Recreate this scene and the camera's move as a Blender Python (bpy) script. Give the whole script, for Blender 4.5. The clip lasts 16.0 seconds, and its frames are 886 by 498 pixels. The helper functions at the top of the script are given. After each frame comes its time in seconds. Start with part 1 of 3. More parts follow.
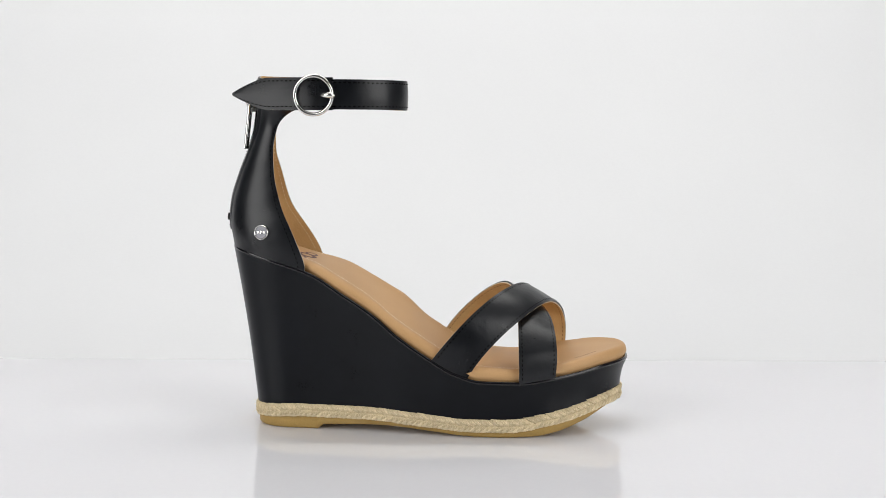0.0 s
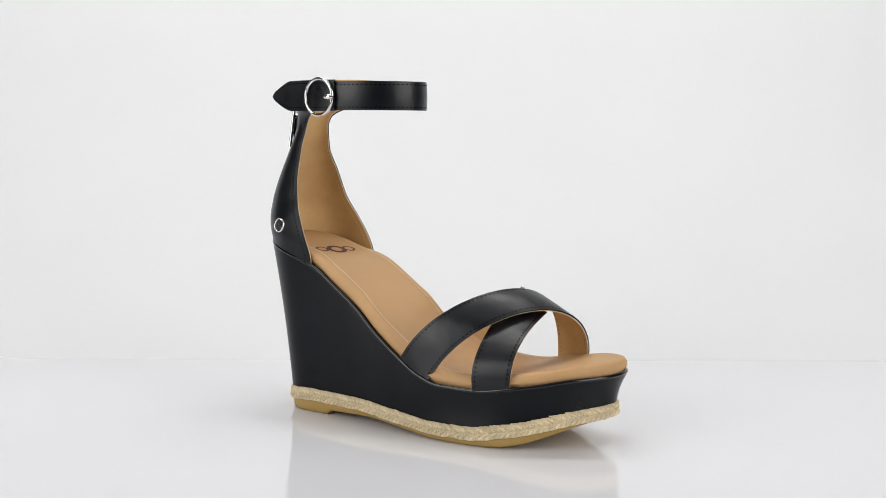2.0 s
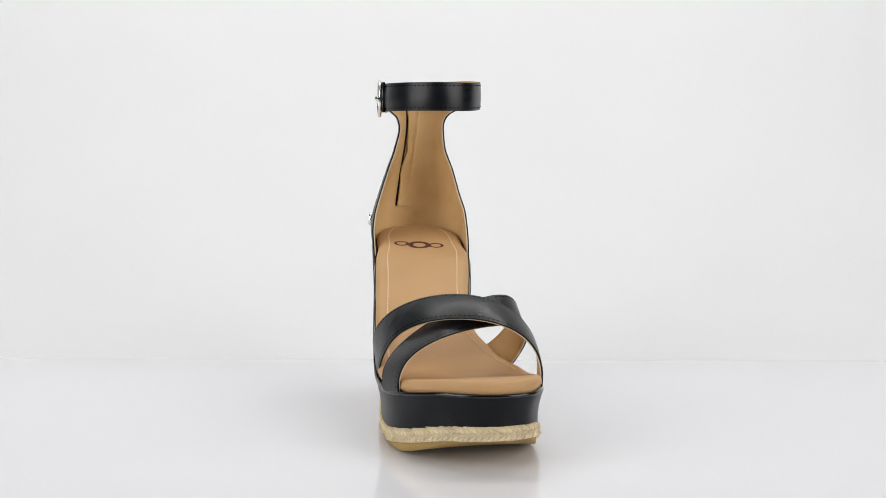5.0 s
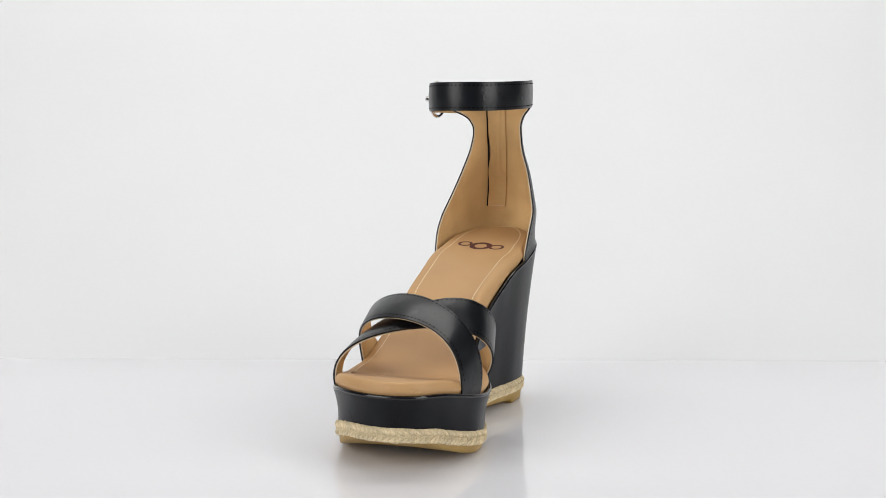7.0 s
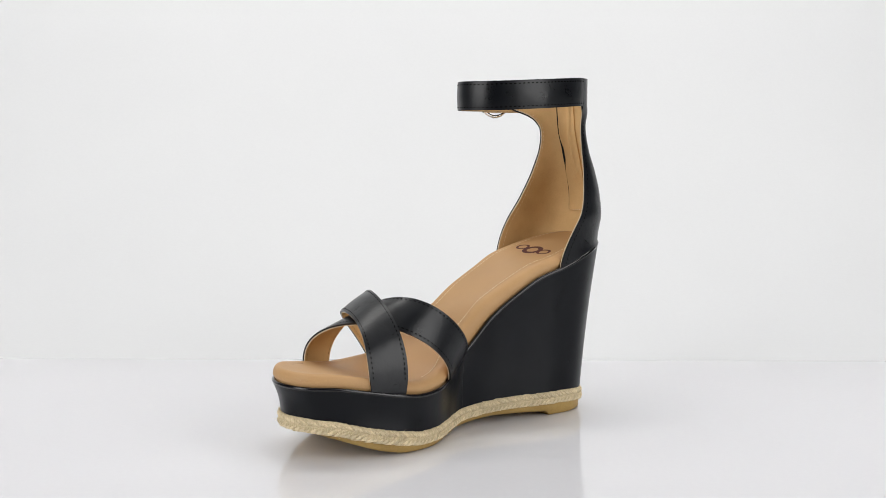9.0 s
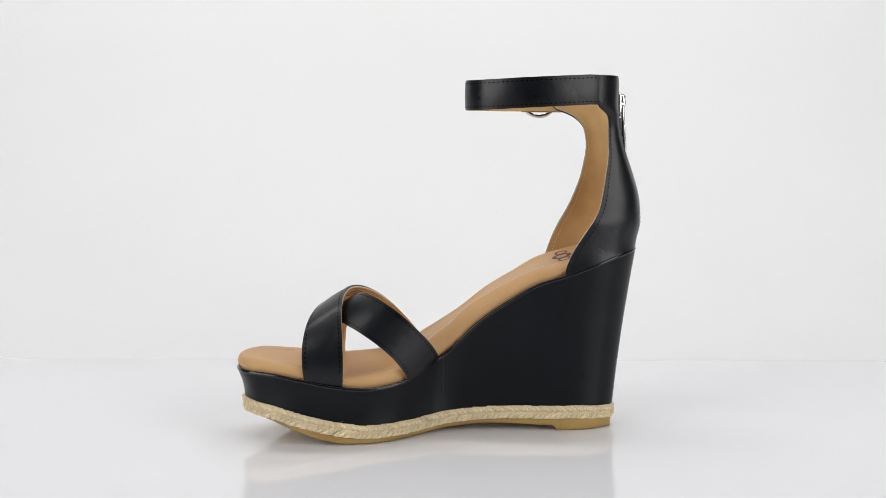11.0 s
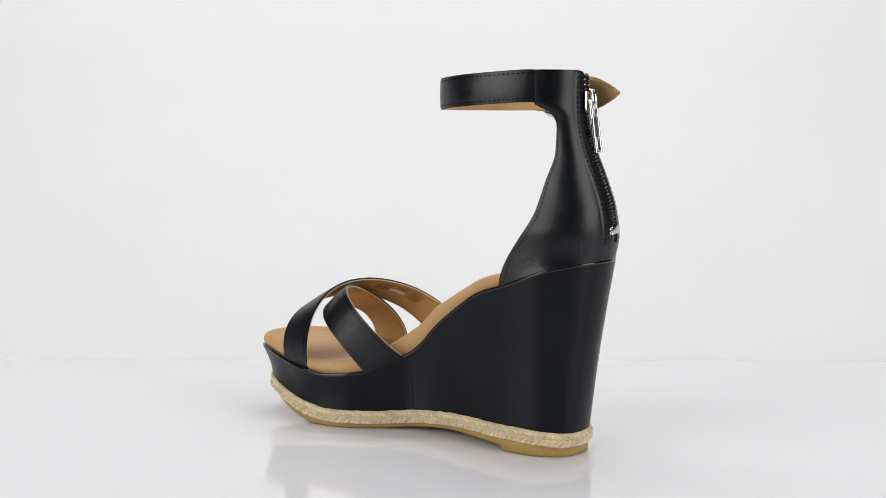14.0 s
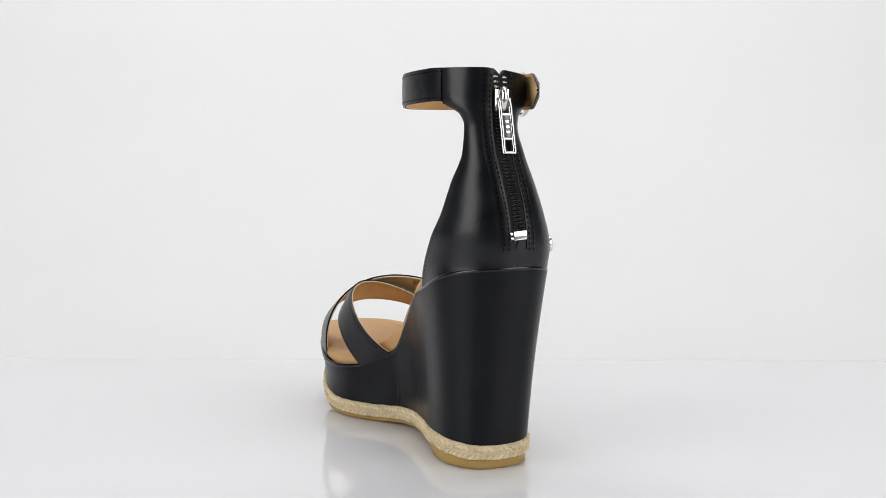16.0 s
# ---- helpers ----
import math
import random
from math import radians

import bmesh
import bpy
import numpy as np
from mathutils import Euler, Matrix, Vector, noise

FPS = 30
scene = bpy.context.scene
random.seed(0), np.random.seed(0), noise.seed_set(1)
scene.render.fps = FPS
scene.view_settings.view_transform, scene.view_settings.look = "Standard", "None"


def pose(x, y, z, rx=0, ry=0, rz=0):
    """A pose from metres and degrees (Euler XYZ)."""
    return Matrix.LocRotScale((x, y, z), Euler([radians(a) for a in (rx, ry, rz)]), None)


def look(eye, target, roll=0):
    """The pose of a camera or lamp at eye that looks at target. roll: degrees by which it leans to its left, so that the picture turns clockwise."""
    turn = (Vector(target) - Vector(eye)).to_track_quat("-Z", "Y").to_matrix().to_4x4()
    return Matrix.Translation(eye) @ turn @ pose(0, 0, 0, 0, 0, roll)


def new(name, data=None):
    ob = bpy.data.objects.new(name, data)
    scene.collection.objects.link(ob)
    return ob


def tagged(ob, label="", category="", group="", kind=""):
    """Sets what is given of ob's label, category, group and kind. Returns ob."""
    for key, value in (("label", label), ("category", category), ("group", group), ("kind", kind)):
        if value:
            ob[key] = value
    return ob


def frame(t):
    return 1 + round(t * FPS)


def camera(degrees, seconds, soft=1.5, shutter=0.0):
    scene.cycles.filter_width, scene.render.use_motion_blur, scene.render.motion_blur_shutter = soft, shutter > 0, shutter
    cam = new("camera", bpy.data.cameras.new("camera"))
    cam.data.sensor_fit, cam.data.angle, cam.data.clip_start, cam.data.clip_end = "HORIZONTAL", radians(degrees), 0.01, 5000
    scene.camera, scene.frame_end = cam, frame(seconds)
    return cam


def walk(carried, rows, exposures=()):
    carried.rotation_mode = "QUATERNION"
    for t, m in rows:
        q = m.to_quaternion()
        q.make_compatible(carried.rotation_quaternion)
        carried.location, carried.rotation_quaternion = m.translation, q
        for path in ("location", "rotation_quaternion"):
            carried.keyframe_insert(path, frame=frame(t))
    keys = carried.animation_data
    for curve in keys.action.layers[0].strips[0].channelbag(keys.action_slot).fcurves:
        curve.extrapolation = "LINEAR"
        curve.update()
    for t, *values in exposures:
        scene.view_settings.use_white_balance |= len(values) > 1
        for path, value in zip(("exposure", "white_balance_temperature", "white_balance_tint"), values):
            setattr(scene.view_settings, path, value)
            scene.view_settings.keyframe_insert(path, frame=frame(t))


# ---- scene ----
MM = 0.001
cam = camera(39.13, 16.0, soft=0.7)
EYE, AIM = (0.0, -0.72, 0.173), (0.00496, -0.00361, 0.1033)
walk(cam, [(0, look(EYE, AIM, 0.254)), (16, look(EYE, AIM, 0.254))])

# ---- light ----
world = bpy.data.worlds.new("studio")
scene.world = world
world.use_nodes = True
world.node_tree.nodes["Background"].inputs[0].default_value = (1.0, 1.0, 1.0, 1)
world.node_tree.nodes["Background"].inputs[1].default_value = 0.07


def softbox(name, eye, target, w, h, power, colour=(1, 1, 1)):
    lamp = bpy.data.lights.new(name, "AREA")
    lamp.shape, lamp.size, lamp.size_y, lamp.energy, lamp.color = "RECTANGLE", w, h, power, colour
    ob = new(name, lamp)
    ob.matrix_world = look(eye, target)
    return ob


WARM = (1.0, 0.995, 0.985)
# overhead fill added to light footbed and floor, no known lamp
softbox("top_fill", (0, -0.05, 1.4), (0, 0.05, 0), 1.7, 1.3, 4.2, WARM)
softbox("softbox_left", (-1.1, -0.8, 0.6), (0, 0, 0.10), 1.0, 1.2, 14.2, WARM)
softbox("softbox_right", (1.1, -0.8, 0.6), (0, 0, 0.10), 1.0, 1.2, 13.5, WARM)
# unseen lamp added only to brighten the backdrop sheet
softbox("backdrop_fill", (0, 0.48, 1.7), (0, 1.05, 0.35), 2.2, 0.4, 18.8, (1.0, 0.985, 0.955))
scene.view_settings.exposure = -0.01


# ---- materials ----
def material(name, colour, rough, metal=0.0, spec=0.5):
    m = bpy.data.materials.new(name)
    m.use_nodes = True
    b = m.node_tree.nodes["Principled BSDF"]
    b.inputs["Base Color"].default_value = (*colour, 1)
    b.inputs["Roughness"].default_value = rough
    b.inputs["Metallic"].default_value = metal
    b.inputs["Specular IOR Level"].default_value = spec
    return m, m.node_tree.nodes, m.node_tree.links, b


def varied(name, dark, light, rough, big=12.0, fine=900.0, bump=0.15, depth=0.0002, metal=0.0, spec=0.5, rough2=None, stretch=(1, 1, 1), wave=0.0, pieces=0.0, scatter=0.0):
    """A surface with large mottling, fine grain and a bump of that grain."""
    m, n, l, b = material(name, light, rough, metal, spec)
    co = n.new("ShaderNodeTexCoord")
    mp = n.new("ShaderNodeMapping")
    mp.inputs["Scale"].default_value = stretch
    l.new(co.outputs["Object"], mp.inputs[0])
    a, f = n.new("ShaderNodeTexNoise"), n.new("ShaderNodeTexNoise")
    a.inputs["Scale"].default_value, f.inputs["Scale"].default_value = big, fine
    a.inputs["Detail"].default_value, f.inputs["Detail"].default_value = 4, 3
    l.new(mp.outputs[0], a.inputs["Vector"])
    l.new(mp.outputs[0], f.inputs["Vector"])
    mixer = n.new("ShaderNodeMath")
    mixer.operation = "MULTIPLY_ADD"
    mixer.inputs[1].default_value = 0.35
    l.new(f.outputs["Fac"], mixer.inputs[0])
    sc = n.new("ShaderNodeMath")
    sc.operation = "MULTIPLY"
    sc.inputs[1].default_value = 0.65
    l.new(a.outputs["Fac"], sc.inputs[0])
    l.new(sc.outputs[0], mixer.inputs[2])
    r = n.new("ShaderNodeValToRGB")
    r.color_ramp.elements[0].position, r.color_ramp.elements[1].position = 0.3, 0.7
    r.color_ramp.elements[0].color, r.color_ramp.elements[1].color = (*dark, 1), (*light, 1)
    l.new(mixer.outputs[0], r.inputs[0])
    if pieces:
        info, hsv, span = n.new("ShaderNodeObjectInfo"), n.new("ShaderNodeHueSaturation"), n.new("ShaderNodeMapRange")
        span.inputs[3].default_value, span.inputs[4].default_value = 1 - pieces, 1 + pieces
        l.new(info.outputs["Random"], span.inputs[0])
        l.new(span.outputs[0], hsv.inputs["Value"])
        l.new(r.outputs[0], hsv.inputs["Color"])
        l.new(hsv.outputs[0], b.inputs["Base Color"])
    else:
        l.new(r.outputs[0], b.inputs["Base Color"])
    if scatter:  # light that wanders inside a milky sheet
        b.inputs["Subsurface Weight"].default_value = scatter
        b.inputs["Subsurface Radius"].default_value = (1.0, 0.95, 0.95)
        b.inputs["Subsurface Scale"].default_value = 0.012
    if rough2 is not None:
        q = n.new("ShaderNodeMapRange")
        q.inputs[1].default_value, q.inputs[2].default_value = 0.3, 0.7
        q.inputs[3].default_value, q.inputs[4].default_value = rough, rough2
        l.new(mixer.outputs[0], q.inputs[0])
        l.new(q.outputs[0], b.inputs["Roughness"])
    bp = n.new("ShaderNodeBump")
    bp.inputs["Strength"].default_value, bp.inputs["Distance"].default_value = bump, depth
    l.new(f.outputs["Fac"], bp.inputs["Height"])
    if wave:
        slow = n.new("ShaderNodeBump")
        slow.inputs["Strength"].default_value, slow.inputs["Distance"].default_value = wave, 0.002
        l.new(a.outputs["Fac"], slow.inputs["Height"])
        l.new(slow.outputs[0], bp.inputs["Normal"])
    l.new(bp.outputs[0], b.inputs["Normal"])
    return m


LEATHER = varied("black_leather", (0.0024, 0.0030, 0.0044), (0.0048, 0.0058, 0.0084), 0.25, 75, 1400, 0.12, 0.0002, spec=0.38, rough2=0.40, wave=0.26)
WRAP = varied("black_wrap_leather", (0.0020, 0.0026, 0.0040), (0.0042, 0.0052, 0.0078), 0.26, 55, 1600, 0.09, 0.0002, spec=0.19, rough2=0.36, wave=0.10)
PIPING = varied("glossy_black_edge", (0.003, 0.003, 0.004), (0.006, 0.006, 0.008), 0.14, 60, 900, 0.05, spec=0.5)
THREAD = varied("black_thread", (0.0012, 0.0012, 0.0012), (0.003, 0.003, 0.003), 0.8, 200, 4000, 0.3, spec=0.1)
TAN = varied("tan_leather", (0.44, 0.255, 0.108), (0.53, 0.32, 0.15), 0.5, 25, 1500, 0.12, 0.0002, spec=0.35, rough2=0.58)
LINING = varied("tan_suede_lining", (0.46, 0.28, 0.118), (0.70, 0.47, 0.225), 0.85, 38, 1800, 0.35, 0.0003, spec=0.2, wave=0.25)
CREAM = varied("cream_thread", (0.66, 0.52, 0.32), (0.82, 0.68, 0.46), 0.7, 300, 3000, 0.3)
JUTE = varied("jute_fibre", (0.43, 0.325, 0.175), (0.92, 0.80, 0.56), 0.85, 420, 2600, 0.7, 0.0004, spec=0.2, stretch=(1, 1, 0.45), pieces=0.11)
RUBBER = varied("honey_rubber", (0.34, 0.21, 0.055), (0.46, 0.30, 0.09), 0.5, 40, 900, 0.2)
SILVER = varied("polished_nickel", (0.70, 0.69, 0.67), (0.80, 0.79, 0.77), 0.12, 80, 900, 0.04, metal=1.0)
INK = varied("dark_brown_print", (0.060, 0.010, 0.008), (0.10, 0.020, 0.015), 0.6, 100, 1500, 0.1)
PALE = varied("pale_leather_edge", (0.50, 0.40, 0.27), (0.66, 0.55, 0.40), 0.8, 100, 1500, 0.2)
TAPE = varied("black_woven_tape", (0.004, 0.004, 0.004), (0.010, 0.010, 0.010), 0.75, 60, 2600, 0.4, spec=0.25)
NICKEL = varied("dark_nickel", (0.10, 0.10, 0.11), (0.16, 0.16, 0.17), 0.36, 80, 900, 0.1, metal=1.0)
WALL = varied("unseen_room_grey", (0.09, 0.09, 0.09), (0.12, 0.12, 0.12), 0.85, 2, 300, 0.1)
CREASE = varied("brown_crease_shade_and_thread", (0.13, 0.068, 0.026), (0.20, 0.11, 0.045), 0.8, 60, 900, 0.1)
PATCH = varied("white_label", (0.66, 0.66, 0.65), (0.78, 0.78, 0.77), 0.6, 60, 900, 0.1)
FLOOR = varied("white_acrylic", (0.690, 0.688, 0.716), (0.719, 0.717, 0.746), 0.075, 3, 300, 0.015, 0.0002, spec=0.34, scatter=0.5)
PAPER = varied("white_backdrop_sheet", (0.672, 0.679, 0.692), (0.70, 0.707, 0.720), 0.30, 3, 300, 0.02, 0.0002, spec=0.2)


# ---- mesh tools ----
def part(name, bm, mat, parent=None, label="", smooth=True, rim=None):
    me = bpy.data.meshes.new(name)
    bmesh.ops.recalc_face_normals(bm, faces=bm.faces)
    bm.to_mesh(me)
    bm.free()
    me.materials.append(mat)
    me.materials.append(rim or mat)
    if smooth:
        me.polygons.foreach_set("use_smooth", [True] * len(me.polygons))
        me.set_sharp_from_angle(angle=radians(50))
    ob = new(name, me)
    if parent:
        ob.parent = parent
    return tagged(ob, label)


def curve(points, xs):
    """A smooth monotone curve through points (x, value)."""
    p = np.array(points, float)
    x, y = p[:, 0], p[:, 1]
    h, d = np.diff(x), np.diff(y) / np.diff(x)
    m = np.zeros(len(x))
    m[0], m[-1] = d[0], d[-1]
    for i in range(1, len(x) - 1):
        m[i] = 0 if d[i - 1] * d[i] <= 0 else 2 * d[i - 1] * d[i] / (d[i - 1] + d[i])
    q = np.clip(np.asarray(xs, float), x[0], x[-1])
    k = np.clip(np.searchsorted(x, q) - 1, 0, len(h) - 1)
    t = (q - x[k]) / h[k]
    return ((2 * t**3 - 3 * t**2 + 1) * y[k] + (t**3 - 2 * t**2 + t) * h[k] * m[k]
            + (-2 * t**3 + 3 * t**2) * y[k + 1] + (t**3 - t**2) * h[k] * m[k + 1])


def spline(points, steps, closed=False):
    p = np.array(points, float)
    n, out = len(p), []
    for i in range(n if closed else n - 1):
        a, b, c, d = (p[j % n] for j in (i - 1, i, i + 1, i + 2)) if closed else (p[min(max(j, 0), n - 1)] for j in (i - 1, i, i + 1, i + 2))
        for k in range(steps):
            t = k / steps
            out.append(0.5 * (2 * b + (c - a) * t + (2 * a - 5 * b + 4 * c - d) * t * t + (3 * b - a - 3 * c + d) * t**3))
    if not closed:
        out.append(p[-1])
    return np.array(out)


def resample(pts, step, closed=False):
    p = np.vstack([pts, pts[:1]]) if closed else np.asarray(pts)
    s = np.concatenate([[0], np.cumsum(np.linalg.norm(np.diff(p, axis=0), axis=1))])
    n = max(2, int(round(s[-1] / step)))
    q = np.linspace(0, s[-1], n + 1)
    q = q[:-1] if closed else q
    return np.stack([np.interp(q, s, p[:, k]) for k in range(p.shape[1])], 1)


def grid_normals(g):
    du, dv = np.gradient(g, axis=0), np.gradient(g, axis=1)
    n = np.cross(du, dv)
    return n / np.maximum(np.linalg.norm(n, axis=2, keepdims=True), 1e-9)


def add_grid(bm, g, wrap_u=False):
    v = [[bm.verts.new(Vector(p) * MM) for p in row] for row in g]
    r = len(v)
    for i in range(r if wrap_u else r - 1):
        for j in range(len(v[0]) - 1):
            a, b = v[i], v[(i + 1) % r]
            bm.faces.new((a[j], b[j], b[j + 1], a[j + 1]))
    return v


def sheet(g, out, inn, round_edge=0.0):
    """A closed shell round a grid of points, from out to inn along its normals (mm)."""
    n = grid_normals(g)
    bm = bmesh.new()
    a = add_grid(bm, g + n * out)
    b = add_grid(bm, g + n * inn)
    R, C = len(g), len(g[0])
    for i in range(R - 1):
        for j in (0, C - 1):
            bm.faces.new((a[i][j], a[i + 1][j], b[i + 1][j], b[i][j])).material_index = 1
    for j in range(C - 1):
        for i in (0, R - 1):
            bm.faces.new((a[i][j], a[i][j + 1], b[i][j + 1], b[i][j])).material_index = 1
    return bm


def tube(bm, pts, radius, sides=8, closed=False, flat=1.0, up=(0, 0, 1)):
    pts = np.asarray(pts, float)
    n = len(pts)
    tan = np.roll(pts, -1, 0) - np.roll(pts, 1, 0) if closed else np.gradient(pts, axis=0)
    tan /= np.linalg.norm(tan, axis=1, keepdims=True)
    upv = np.array(up, float)
    rings = []
    for i in range(n):
        s = np.cross(tan[i], upv)
        s /= max(np.linalg.norm(s), 1e-6)
        w = np.cross(s, tan[i])
        r = radius[i] if np.ndim(radius) else radius
        rings.append([bm.verts.new(Vector(pts[i] + r * (math.cos(k) * s + flat * math.sin(k) * w)) * MM) for k in np.linspace(0, 2 * math.pi, sides, endpoint=False)])
    for i in range(n if closed else n - 1):
        a, b = rings[i], rings[(i + 1) % n]
        for k in range(sides):
            bm.faces.new((a[k], a[(k + 1) % sides], b[(k + 1) % sides], b[k]))
    if not closed:
        bm.faces.new(rings[0])
        bm.faces.new(rings[-1][::-1])


def box(bm, m, sx, sy, sz, bevel=0.0):
    made = bmesh.ops.create_cube(bm, size=1, matrix=m @ Matrix.Diagonal((sx * MM, sy * MM, sz * MM, 1)))
    if bevel:
        es = list({e for v in made["verts"] for e in v.link_edges})
        bmesh.ops.bevel(bm, geom=es, offset=bevel * MM, segments=2, affect="EDGES", profile=0.7)


def stitches(bm, path, normals, pitch=2.6, length=1.5, width=0.22, lift=0.10):
    """Short threads along a path, sunk half into the surface."""
    p = resample(np.hstack([path, normals]), pitch)
    for i in range(len(p) - 1):
        a, n = p[i, :3], p[i, 3:] / max(np.linalg.norm(p[i, 3:]), 1e-6)
        t = p[i + 1, :3] - a
        t /= max(np.linalg.norm(t), 1e-6)
        s = np.cross(n, t)
        c = a + n * lift
        v = []
        for k, w, h in ((-0.5, 0.5, 0), (-0.3, 1, 0.2), (0.3, 1, 0.2), (0.5, 0.5, 0)):
            for q in (-1, 1):
                v.append(bm.verts.new(Vector(c + t * length * k + s * width * w * q + n * h) * MM))
        for k in range(3):
            bm.faces.new((v[2 * k], v[2 * k + 1], v[2 * k + 3], v[2 * k + 2]))


# ---- the setting ----
def ground():
    bm = bmesh.new()
    front, back, half, low = -0.4, 0.24, 1.3, -0.03
    v = [bm.verts.new(p) for p in ((-half, front, 0), (half, front, 0), (half, back, 0), (-half, back, 0), (-half, front, low), (half, front, low), (half, back, low), (-half, back, low))]
    for f in ((0, 1, 2, 3), (7, 6, 5, 4), (0, 4, 5, 1), (1, 5, 6, 2), (3, 7, 4, 0), (2, 6, 7, 3)):
        bm.faces.new([v[k] for k in f])
    tagged(part("floor", bm, FLOOR, smooth=False), "glossy white acrylic floor sheet, lightly mirroring", "floor", kind="structure")
    bm = bmesh.new()
    rows = []
    for k in range(49):
        a = radians(90 * k / 48)
        rows.append((0.115 + 0.985 * math.sin(a), 0.981 - 0.985 * math.cos(a)))
    rows.append((1.1, 2.3))
    vs = [[bm.verts.new((x, y, z)) for x in (-half, half)] for y, z in rows]
    for a, b in zip(vs, vs[1:]):
        bm.faces.new((a[0], a[1], b[1], b[0]))
    tagged(part("backdrop", bm, PAPER), "seamless white sheet curving up behind", "backdrop", kind="structure")


def studio():
    """A plain dark room round the white set, unseen, added to darken the leather's reflections."""
    x, y0, y1, z0, z1 = 2.6, -2.8, 1.8, -0.0305, 2.5

    def slab(name, lo, hi, label, category):
        bm = bmesh.new()
        c = [(a + b) / 2 for a, b in zip(lo, hi)]
        bmesh.ops.create_cube(bm, size=1, matrix=Matrix.Translation(c) @ Matrix.Diagonal((hi[0] - lo[0], hi[1] - lo[1], hi[2] - lo[2], 1)))
        tagged(part(name, bm, WALL, smooth=False), label, category, kind="structure")
    slab("ground", (-x, y0, z0 - 0.1), (x, y1, z0), "unseen plain dark grey ground, added round the set", "ground")
    slab("ceiling", (-x, y0, z1), (x, y1, z1 + 0.1), "unseen plain dark grey ceiling, added above the set", "ceiling")
    slab("wall_west", (-x - 0.1, y0, z0), (-x, y1, z1), "unseen plain dark grey wall, added beside the set", "wall")
    slab("wall_east", (x, y0, z0), (x + 0.1, y1, z1), "unseen plain dark grey wall, added beside the set", "wall")
    slab("wall_south", (-x, y0 - 0.1, z0), (x, y0, z1), "unseen plain dark grey wall, added behind the camera", "wall")
    slab("wall_north", (-x, y1, z0), (x, y1 + 0.1, z1), "unseen plain dark grey wall, added behind the backdrop", "wall")


# ---- the sandal's lines, in millimetres, x to the toe, y to the inner side ----
TOP = [(-117, 10), (-112.2, -6.8), (-98, -17.6), (-75, -22), (-45, -27), (-10, -34), (20, -38.5), (47, -39), (70, -35), (92, -25), (107.5, -10), (114, 7),
       (111, 24), (97, 34), (78, 41), (58, 45.6), (35, 43.5), (15, 33), (0, 26), (-20, 27.5), (-45, 34), (-70, 39.5), (-93, 40), (-111.5, 28.5)]
LOW = [(-104, 10), (-100.5, -3), (-90, -11.5), (-70, -15), (-43, -20.5), (-10, -29), (20, -35), (46, -36.5), (68, -33), (88, -24), (103, -9), (110, 7),
       (105, 22), (93, 32), (76, 39), (57, 43), (35, 40), (15, 29.5), (-1, 22.5), (-20, 22.5), (-43, 27), (-66, 32.5), (-86, 33), (-100.5, 25)]
N = 192
TOPLINE, LOWLINE = spline(TOP, 8, True), spline(LOW, 8, True)


SPAN = np.arange(-120, 121, 0.5)
LATERAL = curve([(-118, 105), (-100, 100), (-70, 90.5), (-53, 80), (-36, 69), (-21, 56.5), (-3, 44.5), (10, 37), (26, 32.5), (48, 32), (66, 34), (82, 36.5), (100, 39.5), (116, 40.3)], SPAN)
MEDIAL = curve([(-118, 105), (-100, 101.5), (-70, 91), (-53, 85.5), (-36, 75.5), (-21, 64.5), (-3, 47.5), (10, 40), (26, 33.5), (48, 31.5), (66, 33.5), (82, 36.5), (100, 39.5), (116, 40.3)], SPAN)
UNDER = curve([(-105, 13), (-75, 15), (-40, 15), (-6, 13), (20, 11), (42, 11), (61, 13.5), (80, 17.5), (95, 21.5), (111, 24)], SPAN)
TREAD = curve([(-63, 2.6), (-28, 4), (0, 2), (20, 0.3), (36, 0), (56, 0.4), (70, 2.6), (84, 7), (98, 12.5), (111, 16.5)], SPAN)
THICK_OUTER = curve([(-118, 5), (-90, 6.2), (-60, 8), (-28, 9), (5, 9), (30, 8), (60, 7.2), (115, 7.4)], SPAN)
THICK_INNER = curve([(-118, 5), (-90, 6.2), (-60, 8), (-43, 9.2), (-27, 11.3), (-11, 14.8), (0, 14.6), (13, 12), (30, 8.8), (60, 7.2), (115, 7.4)], SPAN)


def top_z(x, y):
    k = np.clip((np.asarray(y, float) + 22) / 44, 0, 1)
    return np.interp(x, SPAN, LATERAL) * (1 - k) + np.interp(x, SPAN, MEDIAL) * k


def low_z(x):
    return np.interp(x, SPAN, UNDER)


def sole_z(x):
    return np.interp(x, SPAN, TREAD)


def inset(line, d):
    t = np.roll(line, -1, 0) - np.roll(line, 1, 0)
    t /= np.linalg.norm(t, axis=1, keepdims=True)
    return line + d * np.stack([-t[:, 1], t[:, 0]], 1)


def ladder(bm, ring, flip=False):
    n = len(ring)
    for i in range(n // 2):
        a = [ring[i], ring[i + 1], ring[(n - i - 1) % n], ring[(n - i) % n]]
        a = [v for k, v in enumerate(a) if v not in a[:k]]
        if len(a) > 2:
            bm.faces.new(a)


